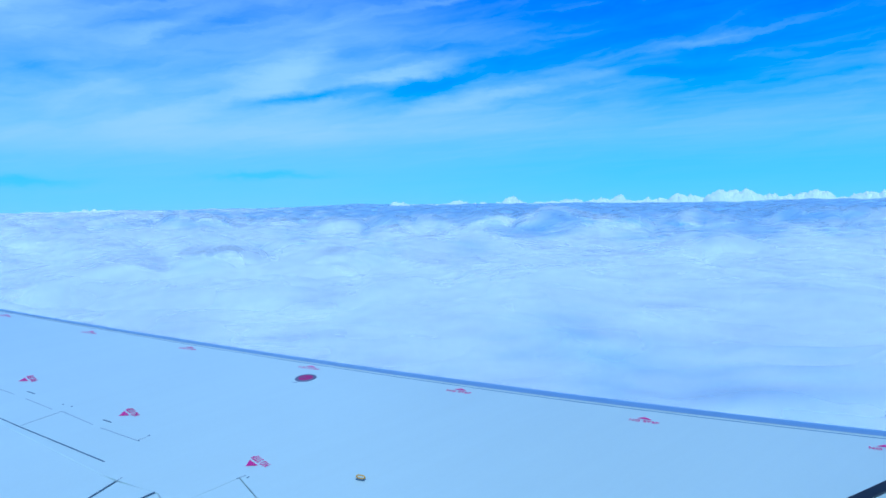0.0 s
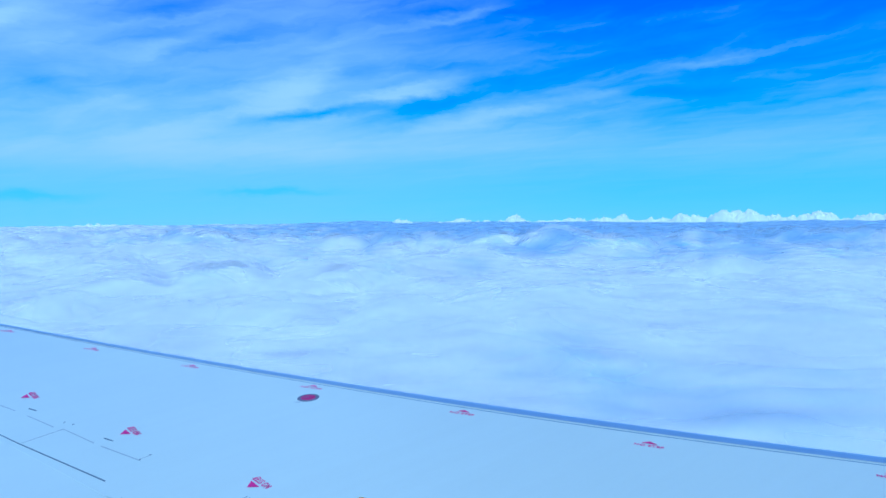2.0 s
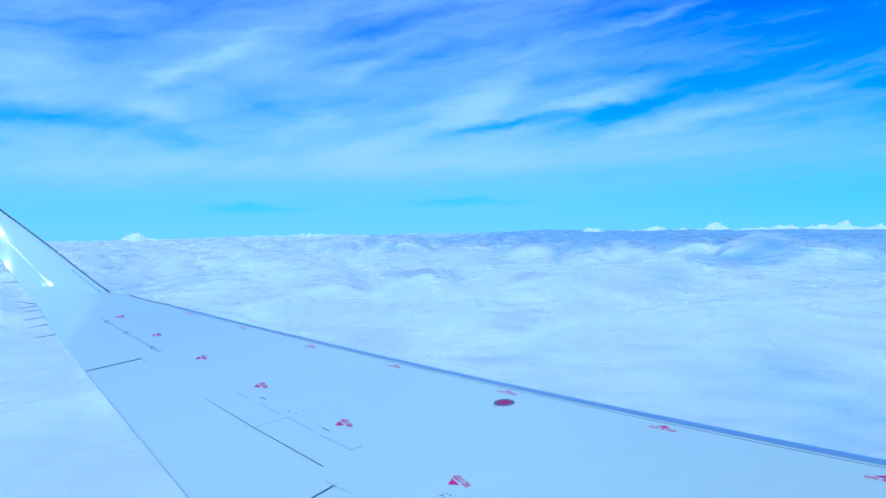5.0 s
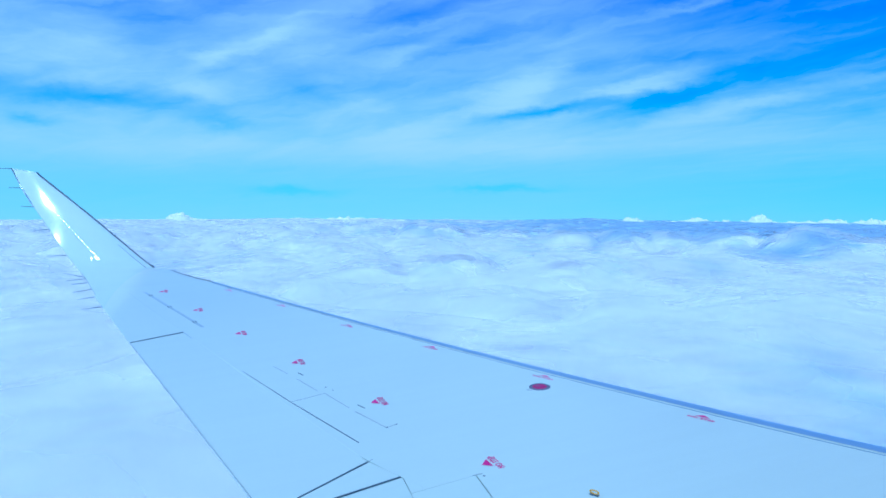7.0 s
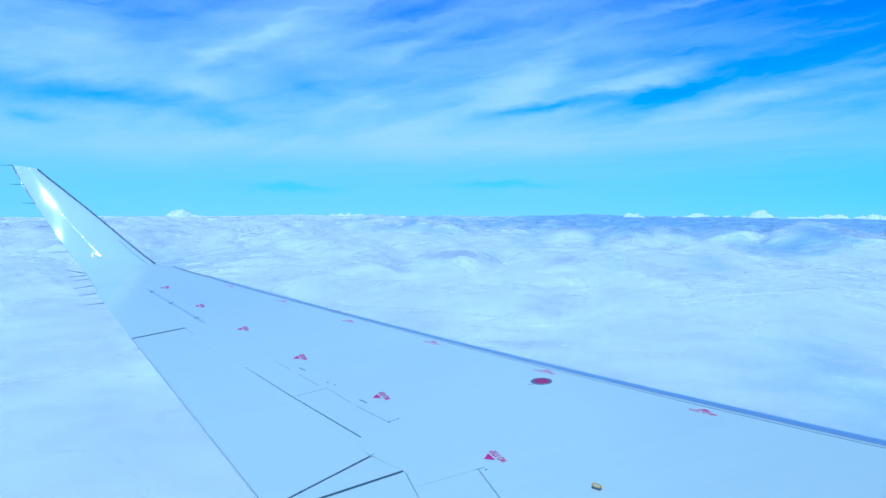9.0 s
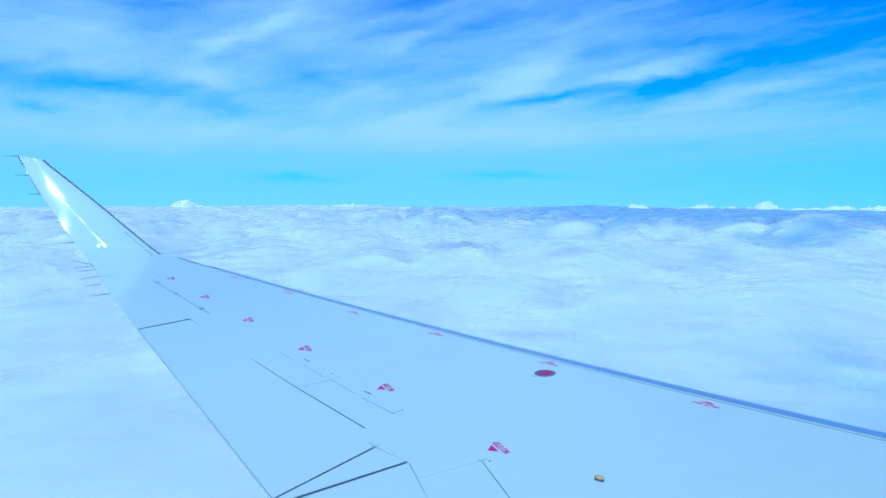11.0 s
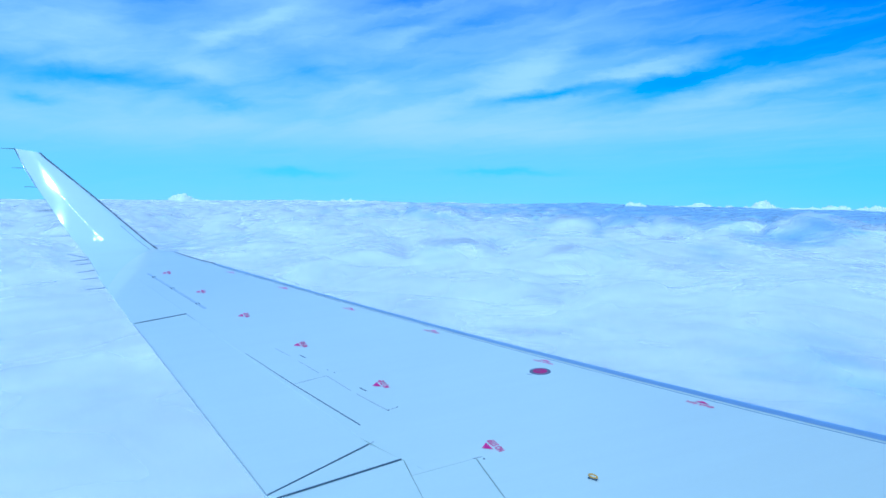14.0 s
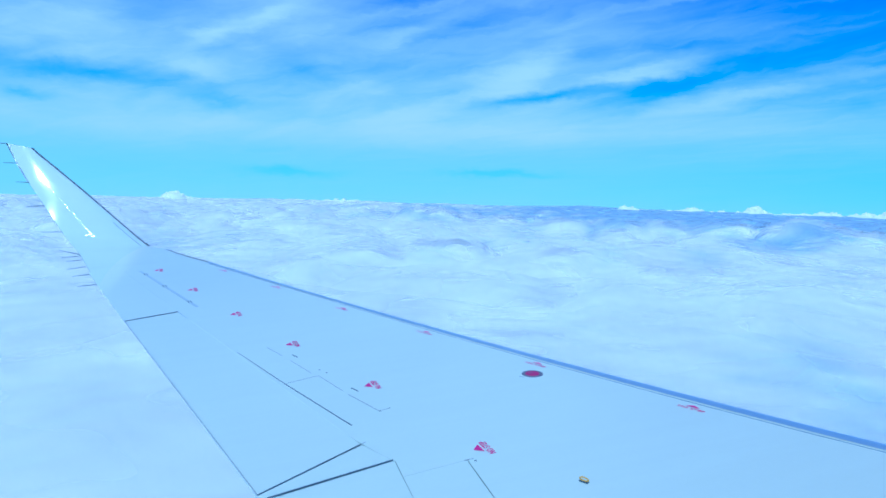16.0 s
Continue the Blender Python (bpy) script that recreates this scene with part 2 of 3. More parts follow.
def cloud_material(name, depth, thin, cover=None):
    """Bright vapour: light soaks in and comes out again some metres further on. cover: how much of a thin layer is vapour."""
    m = bpy.data.materials.new(name)
    m.use_nodes = True
    nt = m.node_tree
    nt.nodes.clear()
    node, put, calc, mix, ramp, noise_tex, xyz = wire(nt)
    co = node("ShaderNodeTexCoord").outputs["Object"]
    b = node("ShaderNodeBsdfPrincipled")
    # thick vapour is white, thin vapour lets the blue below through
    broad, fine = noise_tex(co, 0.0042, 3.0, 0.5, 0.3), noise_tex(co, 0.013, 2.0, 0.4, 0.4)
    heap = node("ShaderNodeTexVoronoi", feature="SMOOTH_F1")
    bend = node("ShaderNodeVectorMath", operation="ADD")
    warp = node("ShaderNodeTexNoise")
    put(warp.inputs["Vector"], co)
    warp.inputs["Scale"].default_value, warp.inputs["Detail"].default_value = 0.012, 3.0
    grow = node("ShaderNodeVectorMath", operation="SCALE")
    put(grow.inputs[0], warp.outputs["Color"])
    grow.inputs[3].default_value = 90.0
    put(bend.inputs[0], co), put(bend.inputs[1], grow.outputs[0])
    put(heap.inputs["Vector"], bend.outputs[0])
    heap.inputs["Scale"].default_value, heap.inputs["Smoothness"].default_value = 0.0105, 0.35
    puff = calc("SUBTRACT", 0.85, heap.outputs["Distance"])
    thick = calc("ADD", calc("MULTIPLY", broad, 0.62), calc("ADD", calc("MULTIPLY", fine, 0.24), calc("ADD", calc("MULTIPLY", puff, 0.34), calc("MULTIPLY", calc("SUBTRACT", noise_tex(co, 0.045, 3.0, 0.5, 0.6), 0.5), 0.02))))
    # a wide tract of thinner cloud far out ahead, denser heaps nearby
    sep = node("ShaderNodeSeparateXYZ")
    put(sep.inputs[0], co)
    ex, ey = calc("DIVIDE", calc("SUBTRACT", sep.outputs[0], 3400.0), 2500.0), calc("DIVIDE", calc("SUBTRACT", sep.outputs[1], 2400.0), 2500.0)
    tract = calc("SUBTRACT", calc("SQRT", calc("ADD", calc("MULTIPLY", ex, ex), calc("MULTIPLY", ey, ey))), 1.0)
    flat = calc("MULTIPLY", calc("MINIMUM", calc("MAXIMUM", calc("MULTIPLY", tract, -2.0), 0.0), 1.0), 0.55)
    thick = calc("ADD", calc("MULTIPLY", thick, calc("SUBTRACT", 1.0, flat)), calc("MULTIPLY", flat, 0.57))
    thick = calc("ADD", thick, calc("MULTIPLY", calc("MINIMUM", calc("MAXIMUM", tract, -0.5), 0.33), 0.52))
    # shading over the near right of the deck, painted as bluer colour
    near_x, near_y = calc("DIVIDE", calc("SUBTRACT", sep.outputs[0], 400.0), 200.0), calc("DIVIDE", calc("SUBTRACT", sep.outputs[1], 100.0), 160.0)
    near_shade = calc("POWER", 2.718, calc("MULTIPLY", calc("ADD", calc("MULTIPLY", near_x, near_x), calc("MULTIPLY", near_y, near_y)), -1.0))
    thick = calc("SUBTRACT", thick, calc("MULTIPLY", near_shade, 0.10))
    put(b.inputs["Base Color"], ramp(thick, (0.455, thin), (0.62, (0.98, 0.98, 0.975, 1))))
    b.inputs["Roughness"].default_value = 1.0
    b.inputs["Specular IOR Level"].default_value = 0.0
    b.inputs["Subsurface Weight"].default_value = 0.0 if cover else 1.0
    b.inputs["Subsurface Radius"].default_value = (1.0, 1.0, 1.0)
    b.inputs["Subsurface Scale"].default_value = depth
    shader = b.outputs[0]
    if cover:
        wisps = calc("ADD", calc("MULTIPLY", calc("SUBTRACT", noise_tex(co, 0.011, 2.0, 0.4, 0.3), 0.5), 1.3), cover)
        lit, passed, clear = node("ShaderNodeBsdfTranslucent"), node("ShaderNodeMixShader"), node("ShaderNodeMixShader")
        lit.inputs[0].default_value = (0.97, 0.97, 0.97, 1)
        passed.inputs[0].default_value = 0.25
        nt.links.new(shader, passed.inputs[1]), nt.links.new(lit.outputs[0], passed.inputs[2])
        put(clear.inputs[0], calc("MINIMUM", calc("MAXIMUM", wisps, 0.0), 0.9))
        nt.links.new(node("ShaderNodeBsdfTransparent").outputs[0], clear.inputs[1]), nt.links.new(passed.outputs[0], clear.inputs[2])
        shader = clear.outputs[0]
    out = node("ShaderNodeOutputMaterial")
    nt.links.new(shader, out.inputs[0])
    return m


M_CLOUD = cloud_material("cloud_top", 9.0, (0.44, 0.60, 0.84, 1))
M_HEAP = material("cumulus_vapour", (0.96, 0.965, 0.97), 1.0, grain=0.02, scale=0.02)


# ---------------------------------------------------------------- helpers
def mesh_from(verts, faces, name="mesh", smooth=True):
    me = bpy.data.meshes.new(name)
    me.from_pydata([tuple(v) for v in verts], [], faces)
    me.update()
    if smooth:
        me.polygons.foreach_set("use_smooth", [True] * len(me.polygons))
    return me


def part(name, me, mat, parent, label=""):
    """Links a mesh as one object under a thing or a part."""
    if isinstance(me, bmesh.types.BMesh):
        bm, me = me, bpy.data.meshes.new(name)
        bm.to_mesh(me)
        bm.free()
    if not me.materials:
        me.materials.append(mat)
    ob = new(name, me)
    if parent is not None:
        ob.parent = parent
        bpy.context.view_layer.update()
        ob.matrix_parent_inverse = parent.matrix_world.inverted()
    return tagged(ob, label)


# ---------------------------------------------------------------- cloud deck
def lattice(ix, iy, seed):
    h = (ix * 374761393 + iy * 668265263 + seed * 974634777) & 0xFFFFFFFF
    h = ((h ^ (h >> 13)) * 1274126177) & 0xFFFFFFFF
    return ((h ^ (h >> 16)) & 0xFFFFFF) / float(0xFFFFFF)


def value_noise(x, y, seed):
    ix, iy = np.floor(x).astype(np.int64), np.floor(y).astype(np.int64)
    fx, fy = x - ix, y - iy
    fx, fy = fx ** 3 * (fx * (fx * 6 - 15) + 10), fy ** 3 * (fy * (fy * 6 - 15) + 10)
    a, b = lattice(ix, iy, seed), lattice(ix + 1, iy, seed)
    c, d = lattice(ix, iy + 1, seed), lattice(ix + 1, iy + 1, seed)
    return (a + (b - a) * fx) * (1 - fy) + (c + (d - c) * fx) * fy


def fbm(x, y, seed, octaves=4, gain=0.5):
    total, amp, norm = 0.0, 1.0, 0.0
    for i in range(octaves):
        total = total + amp * value_noise(x * 2 ** i, y * 2 ** i, seed + 17 * i)
        norm += amp
        amp *= gain
    return total / norm


def puffs(x, y, seed, crisp=3, round_off=0.7):
    """Rounded domes packed at random, 0 in the clefts to 1 on the tops."""
    ix, iy = np.floor(x).astype(np.int64), np.floor(y).astype(np.int64)
    best = np.zeros_like(x)
    for ox in (-1, 0, 1):
        for oy in (-1, 0, 1):
            cx, cy = ix + ox, iy + oy
            qx, qy = cx + lattice(cx, cy, seed), cy + lattice(cx, cy, seed + 1)
            size = 0.55 + 0.6 * lattice(cx, cy, seed + 2)
            d2 = ((x - qx) ** 2 + (y - qy) ** 2) / size ** 2
            best += (np.maximum(1 - 1.32 * d2, 0) ** round_off * size) ** crisp
    return best ** (1 / crisp)


DECK_Z = -104.0


def deck_height(x, y):
    """Heaps that stand in groups on broad swells: soft and flat nearby, knobbly further out, low at the horizon."""
    wx = x + 90 * (fbm(x / 160, y / 160, 5, 3) - 0.5)
    wy = y + 90 * (fbm(x / 160, y / 160, 9, 3) - 0.5)
    vx = wx + 18 * (fbm(x / 34, y / 34, 13, 2) - 0.5)
    vy = wy + 18 * (fbm(x / 34, y / 34, 19, 2) - 0.5)
    r = np.hypot(x, y)
    crisp, dome = np.interp(r, (600, 1800), (2.0, 4.5)), np.interp(r, (600, 1800), (1.5, 1.0))
    group = np.clip((fbm(x / 330, y / 330, 27, 3) - 0.40) / 0.22, 0, 1)
    group = group * group * (3 - 2 * group)
    tall = np.interp(r, (200, 450, 900, 1800, 3000, 4600), (0.20, 0.34, 0.66, 0.90, 0.5, 0.22))
    knob = np.interp(r, (500, 1100, 1800), (0.10, 0.5, 1.0))
    h = 40 * (fbm(x / 620, y / 620, 21, 2) - 0.5) + 22 * puffs(wx / 260, wy / 260, 31, crisp, dome) - 12
    h = h + (0.30 + 0.70 * group) * (40 * puffs(vx / 105, vy / 105, 41, crisp, dome) - 18)
    h = h + knob * ((0.25 + 0.75 * group) * 12 * puffs(vx / 46, vy / 46, 51, crisp, dome) - 3.5)
    # the far rim rises and falls a little
    az = np.degrees(np.arctan2(x, y))
    rim = 11 * np.exp(-((az - 29.5) / 3.5) ** 2) + 16 * np.exp(-((az - 66) / 8.0) ** 2)
    return tall * h + rim * np.clip((r - 3600) / 1000, 0, 1)


def cloud_deck():
    A, Rr = np.meshgrid(sweep(0.16), np.concatenate([[0.01, 30.0], np.geomspace(60, 4850, 740)]))
    X, Y = Rr * np.sin(A), Rr * np.cos(A)
    Z = DECK_Z + deck_height(X, Y) * np.clip(Rr / 150, 0.3, 1)
    me = sheet(X, Y, Z)
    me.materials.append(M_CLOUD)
    deck = tagged(new("ground", me), "unbroken sea of soft white cloud tops to the horizon", "cloud deck", kind="structure")
    # loose vapour over the heaps, in ever thinner layers
    A, Rr = np.meshgrid(sweep(0.3), np.geomspace(90, 4700, 380))
    X, Y = Rr * np.sin(A), Rr * np.cos(A)
    loose = DECK_Z + deck_height(X, Y)
    for lift, cover in ((12.0, 0.38), (22.0, 0.22)):
        me = sheet(X, Y, loose + lift * np.interp(Rr, (90, 1500, 4000), (1.0, 0.8, 0.15)))
        part("vapour_layer", me, cloud_material("loose_vapour", 1.0, (0.57, 0.72, 0.88, 1), cover), deck)
    return deck


def sheet(X, Y, Z):
    """A closed ring of quads from a grid of rings (rows) and directions (columns)."""
    n, m = Z.shape
    idx = np.arange(n * m).reshape(n, m)
    nxt = np.roll(idx, -1, axis=1)
    quads = np.stack([idx[:-1], nxt[:-1], nxt[1:], idx[1:]], -1).reshape(-1, 4)[:, ::-1]
    me = bpy.data.meshes.new("cloud_deck")
    co = np.stack([X, Y, Z], -1).reshape(-1, 3)
    me.vertices.add(len(co))
    me.vertices.foreach_set("co", co.ravel())
    me.loops.add(quads.size)
    me.loops.foreach_set("vertex_index", quads.ravel())
    me.polygons.add(len(quads))
    me.polygons.foreach_set("loop_start", np.arange(0, quads.size, 4))
    me.update(calc_edges=True)
    me.polygons.foreach_set("use_smooth", np.ones(len(quads), dtype=bool))
    return me


def sweep(step):
    return np.radians(np.concatenate([np.arange(-30, 84, step), np.arange(84, 330, 4.0)]))


cloud_deck()

# ---------------------------------------------------------------- wing
# X forward, Y outboard; the upper skin is nearly a plane
P0, PX, PY = -2.835, 0.0959, 0.0978


def top(x, y):
    return P0 + PX * x + PY * y


def x_le(y):
    """The leading edge in plan, bowed a little by the swept wing's bend."""
    if y < 2.0:
        return x_le(2.0) - 0.69 * (y - 2.0)
    return -0.00040 * y ** 3 + 0.01760 * y ** 2 - 0.75054 * y + 7.8392


def x_hinge(y):
    return 1.11 - (0.345 if y > 5.61 else 0.55) * (y - 5.61)


def x_te(y):
    return -1.26 - 0.285 * (y - 10.31)


wing = tagged(new("airliner_wing"), "pale grey swept airliner wing with upturned white winglet", "wing")
wing.location = (2.0, 6.0, -2.4)
bpy.context.view_layer.update()


def slab(edge_a, edge_b, rows, cols, depth_a, depth_b, drop=0.0):
    """A panel of skin between two edges given as functions of 0..1 (plan points), with a thickness."""
    verts, faces = [], []
    for i in range(rows + 1):
        s = i / rows
        a, b = Vector(edge_a(s)), Vector(edge_b(s))
        for j in range(cols + 1):
            c = j / cols
            p = a.lerp(b, c)
            verts.append((p.x, p.y, top(p.x, p.y) - drop))
    n = len(verts)
    for i in range(rows + 1):
        for j in range(cols + 1):
            v = verts[i * (cols + 1) + j]
            verts.append((v[0], v[1], v[2] - (depth_a + (depth_b - depth_a) * j / cols)))
    w = cols + 1
    for i in range(rows):
        for j in range(cols):
            q = [i * w + j, i * w + j + 1, (i + 1) * w + j + 1, (i + 1) * w + j]
            faces += [q, [n + k for k in reversed(q)]]
    ring = [i * w for i in range(rows + 1)] + [rows * w + j for j in range(1, w)] + [i * w + cols for i in range(rows - 1, -1, -1)] + [j for j in range(cols - 1, 0, -1)]
    for a, b in zip(ring, ring[1:] + ring[:1]):
        faces.append([a, b, n + b, n + a])
    bm = bmesh.new()
    me = mesh_from(verts, faces, smooth=False)
    bm.from_mesh(me)
    bpy.data.meshes.remove(me)
    bmesh.ops.recalc_face_normals(bm, faces=bm.faces[:])
    return bm


def quad(a, b, c, d, rows=8, cols=4, depth=(0.08, 0.03), drop=0.0):
    """Edge a-b at the front, d-c at the back."""
    f = lambda s: Vector((*a, 0)).lerp(Vector((*b, 0)), s)
    g = lambda s: Vector((*d, 0)).lerp(Vector((*c, 0)), s)
    return slab(f, g, rows, cols, depth[0], depth[1], drop)


SLAT = 0.15


def slim(y):
    """The slats grow narrower towards the tip."""
    return max(0.45, min(1.0, 1.0 - 0.55 * (y - 4.5) / 6.5))


TIP = 13.8
span = lambda y0, y1: (lambda s: y0 + (y1 - y0) * s)
y_out = span(5.03, TIP)
part("skin_panel", slab(lambda s: (x_le(y_out(s)) - 0.1275 * slim(y_out(s)) + 0.0125, y_out(s), 0), lambda s: (x_hinge(y_out(s)), y_out(s), 0), 24, 6, 0.20, 0.22), M_GREY, wing)
y_in = span(-1.0, 5.03)
part("skin_panel", slab(lambda s: (x_le(y_in(s)) - 0.1275 * slim(y_in(s)) + 0.0125, y_in(s), 0), lambda s: (1.87, y_in(s), 0), 24, 6, 0.20, 0.25), M_GREY, wing)
part("aileron", quad((1.111, 5.606), (-0.566, 10.472), (-1.26, 10.30), (0.23, 5.13), 12, 4, (0.12, 0.012), 0.004), M_GREY, wing)
part("trailing_panel", quad((1.118, 5.588), (1.297, 5.262), (0.30, 5.066), (0.245, 5.112), 3, 4, (0.12, 0.012)), M_GREY, wing)
part("trailing_panel", quad((-0.5785, 10.50), (x_hinge(TIP) - 0.0005, TIP), (x_te(TIP), TIP), (-1.275, 10.33), 8, 4, (0.12, 0.015)), M_GREY, wing)
part("trailing_panel", quad((1.425, 5.0305), (1.33, 5.215), (1.322, 5.213), (1.32, 5.0305), 3, 2, (0.05, 0.02)), M_GREY, wing)
part("trailing_panel", quad((1.86, 5.0295), (1.43, 5.0295), (1.32, 5.0295), (1.32, 4.974), 3, 2, (0.05, 0.02)), M_GREY, wing)
part("flap", quad((1.314, 5.235), (1.314, -0.5), (1.5, -0.5), (0.29, 5.03), 8, 4, (0.14, 0.02), 0.002), M_GREY, wing)
part("spoiler", quad((1.860, 5.024), (1.862, -0.5), (1.318, -0.5), (1.318, 4.967), 8, 3, (0.05, 0.02)), M_GREY, wing)


def slat(y0, y1):
    """The rounded bare-metal nose of the wing."""
    prof = [(SLAT, 0.0), (0.115, -0.0005), (0.085, -0.002), (0.06, -0.0055), (0.038, -0.011), (0.018, -0.020), (0.005, -0.034), (0.0, -0.05), (0.0, -0.08), (0.02, -0.11), (0.07, -0.15), (SLAT, -0.18)]
    verts, faces, rows = [], [], 16
    for i in range(rows + 1):
        y = y0 + (y1 - y0) * i / rows
        for back, dz in prof:
            k = slim(y)
            x = x_le(y) + 0.03 + 0.045 * k - back * 1.35 * k
            verts.append((x, y, top(x, y) + dz * k + 0.003))
    w = len(prof)
    for i in range(rows):
        for j in range(w - 1):
            faces.append([i * w + j, i * w + j + 1, (i + 1) * w + j + 1, (i + 1) * w + j])
    n = len(verts)
    verts += verts[:w] + verts[rows * w:rows * w + w]          # the ends have corners of their own, so that their edges stay sharp
    faces += [list(range(n, n + w)), [n + w + j for j in reversed(range(w))]]
    return mesh_from(verts, faces)


part("slat", slat(-1.0, 6.098), M_METAL, wing)
part("slat", slat(6.104, TIP), M_METAL, wing)

# winglet: stations of leading and trailing edge
STATIONS = [
    ((x_le(TIP), TIP, top(x_le(TIP), TIP)), (-2.235, TIP, top(-2.235, TIP))),
    ((-0.40, 14.10, top(-0.40, 14.10)), (-2.31, 14.10, top(-2.31, 14.10))),
    ((-0.594, 14.47, -1.477), (-2.40, 14.46, -1.658)),
    ((-0.83, 14.96, -1.452), (-2.50, 14.82, -1.615)),
    ((-1.056, 15.46, -1.424), (-2.60, 15.14, -1.555)),
    ((-1.253, 15.69, -1.415), (-2.68, 15.34, -1.495)),
    ((-1.42, 15.84, -1.39), (-2.76, 15.50, -1.44)),
    ((-1.538, 15.92, -1.31), (-2.86, 15.66, -1.35)),
    ((-1.678, 16.00, -1.203), (-2.96, 15.79, -1.245)),
    ((-2.019, 16.12, -0.902), (-3.12, 15.93, -1.06)),
    ((-2.704, 16.38, -0.30), (-3.48, 16.22, -0.55)),
    ((-3.279, 16.62, 0.181), (-3.80, 16.46, -0.10)),
    ((-3.66, 16.78, 0.494), (-4.06, 16.68, 0.30)),
    ((-3.80, 16.85, 0.62), (-4.283, 16.90, 0.704)),
]


def winglet():
    les, tes = [Vector(a) for a, b in STATIONS], [Vector(b) for a, b in STATIONS]

    def curve(pts, t):
        n = len(pts) - 1
        i = min(int(t * n), n - 1)
        f = t * n - i
        p0, p1, p2, p3 = pts[max(i - 1, 0)], pts[i], pts[i + 1], pts[min(i + 2, n)]
        return 0.5 * ((2 * p1) + (p2 - p0) * f + (2 * p0 - 5 * p1 + 4 * p2 - p3) * f * f + (3 * p1 - p0 - 3 * p2 + p3) * f ** 3)

    rows, half = 60, 14
    cs = [(1 - math.cos(math.pi * j / half)) / 2 for j in range(half + 1)]
    verts, faces, last = [], [], Vector((0, 0, 1))
    for i in range(rows + 1):
        t = i / rows
        le, te = curve(les, t), curve(tes, t)
        ahead = curve(les, min(t + 0.02, 1)) + curve(tes, min(t + 0.02, 1)) - curve(les, max(t - 0.02, 0)) - curve(tes, max(t - 0.02, 0))
        chord = te - le
        nrm = ahead.cross(chord).normalized()
        if nrm.dot(last) < 0:
            nrm = -nrm
        last = nrm
        L = chord.length
        for j in list(range(half, -1, -1)) + [-k for k in range(1, half)]:
            c = cs[abs(j)]
            yt = 5 * 0.10 * (0.2969 * math.sqrt(c) - 0.126 * c - 0.3516 * c * c + 0.2843 * c ** 3 - 0.1036 * c ** 4)
            off = L * yt * (0.62 * min(1.0, max(0.0, t - 0.3) * 3) if j >= 0 else -1.3)
            verts.append(le + chord * c + nrm * off)
    w = 2 * half
    for i in range(rows):
        for j in range(w):
            k = (j + 1) % w
            faces.append([i * w + j, i * w + k, (i + 1) * w + k, (i + 1) * w + j])
    n = len(verts)
    verts += verts[rows * w:rows * w + w]
    faces.append([n + j for j in reversed(range(w))])
    bm = bmesh.new()
    me = mesh_from(verts, faces)
    bm.from_mesh(me)
    bmesh.ops.recalc_face_normals(bm, faces=bm.faces[:])
    return bm


fin = part("winglet", winglet(), M_WHITE, wing, "white glossy blended winglet")


def strip(p, q, width, height=0.003, width_b=None):
    """A thin bar laid along the upper skin from p to q (plan points)."""
    p, q = Vector((*p, 0)), Vector((*q, 0))
    d = (q - p).normalized()
    side = Vector((-d.y, d.x, 0))
    verts, faces, n = [], [], max(1, int((q - p).length / 0.5))
    for i in range(n + 1):
        c = p.lerp(q, i / n)
        w = width + ((width_b if width_b is not None else width) - width) * i / n
        for sx, h in ((-1, -0.004), (-1, height), (1, height), (1, -0.004)):
            v = c + side * (sx * w / 2)
            verts.append((v.x, v.y, top(v.x, v.y) + h))
    for i in range(n):
        for j in range(4):
            k = (j + 1) % 4
            faces.append([i * 4 + j, i * 4 + k, i * 4 + 4 + k, i * 4 + 4 + j])
    faces += [[3, 2, 1, 0], [n * 4 + j for j in range(4)]]
    return mesh_from(verts, faces, smooth=False)


def tube(points, radius):
    verts, faces, sides = [], [], 8
    pts = [Vector(p) for p in points]
    for i, p in enumerate(pts):
        d = (pts[min(i + 1, len(pts) - 1)] - pts[max(i - 1, 0)]).normalized()
        s1 = d.cross(Vector((0, 1, 0))).normalized()
        s2 = d.cross(s1)
        verts += [p + (s1 * math.cos(2 * math.pi * k / sides) + s2 * math.sin(2 * math.pi * k / sides)) * radius for k in range(sides)]
    for i in range(len(pts) - 1):
        for k in range(sides):
            faces.append([i * sides + k, i * sides + (k + 1) % sides, (i + 1) * sides + (k + 1) % sides, (i + 1) * sides + k])
    faces += [list(range(sides))[::-1], [(len(pts) - 1) * sides + k for k in range(sides)]]
    return mesh_from(verts, faces)


M_ERODED = material("dark_erosion_tape", (0.09, 0.11, 0.16), 0.35, grain=0.1, scale=8)
part("leading_edge_cap", tube([a for a, b in STATIONS[6:14]], 0.019), M_ERODED, fin, "dark erosion strip on the leading edge")
part("leading_edge_seal", tube([Vector(a) + Vector((0.01, 0, -0.008)) for a, b in STATIONS[0:5]], 0.017), M_ERODED, wing, "thin dark seal along the leading edge at the tip")
part("panel_joint", tube([Vector(a).lerp(Vector(b), 0.11) + Vector((0, -0.03, 0.014)) for a, b in STATIONS[6:10]], 0.006), M_SEAL, fin)
M_RIVET = material("polished_rivet", (0.85, 0.87, 0.88), 0.30, metal=1.0, grain=0.05, scale=40)
rivet_bm = bmesh.new()
bmesh.ops.create_cone(rivet_bm, cap_ends=True, segments=12, radius1=0.0075, radius2=0.0060, depth=0.014)
rivet_me = bpy.data.meshes.new("rivet_and_sparkle")
rivet_bm.to_mesh(rivet_me)
rivet_bm.free()
rivet_me.materials.append(M_RIVET)
rng = random.Random(4)


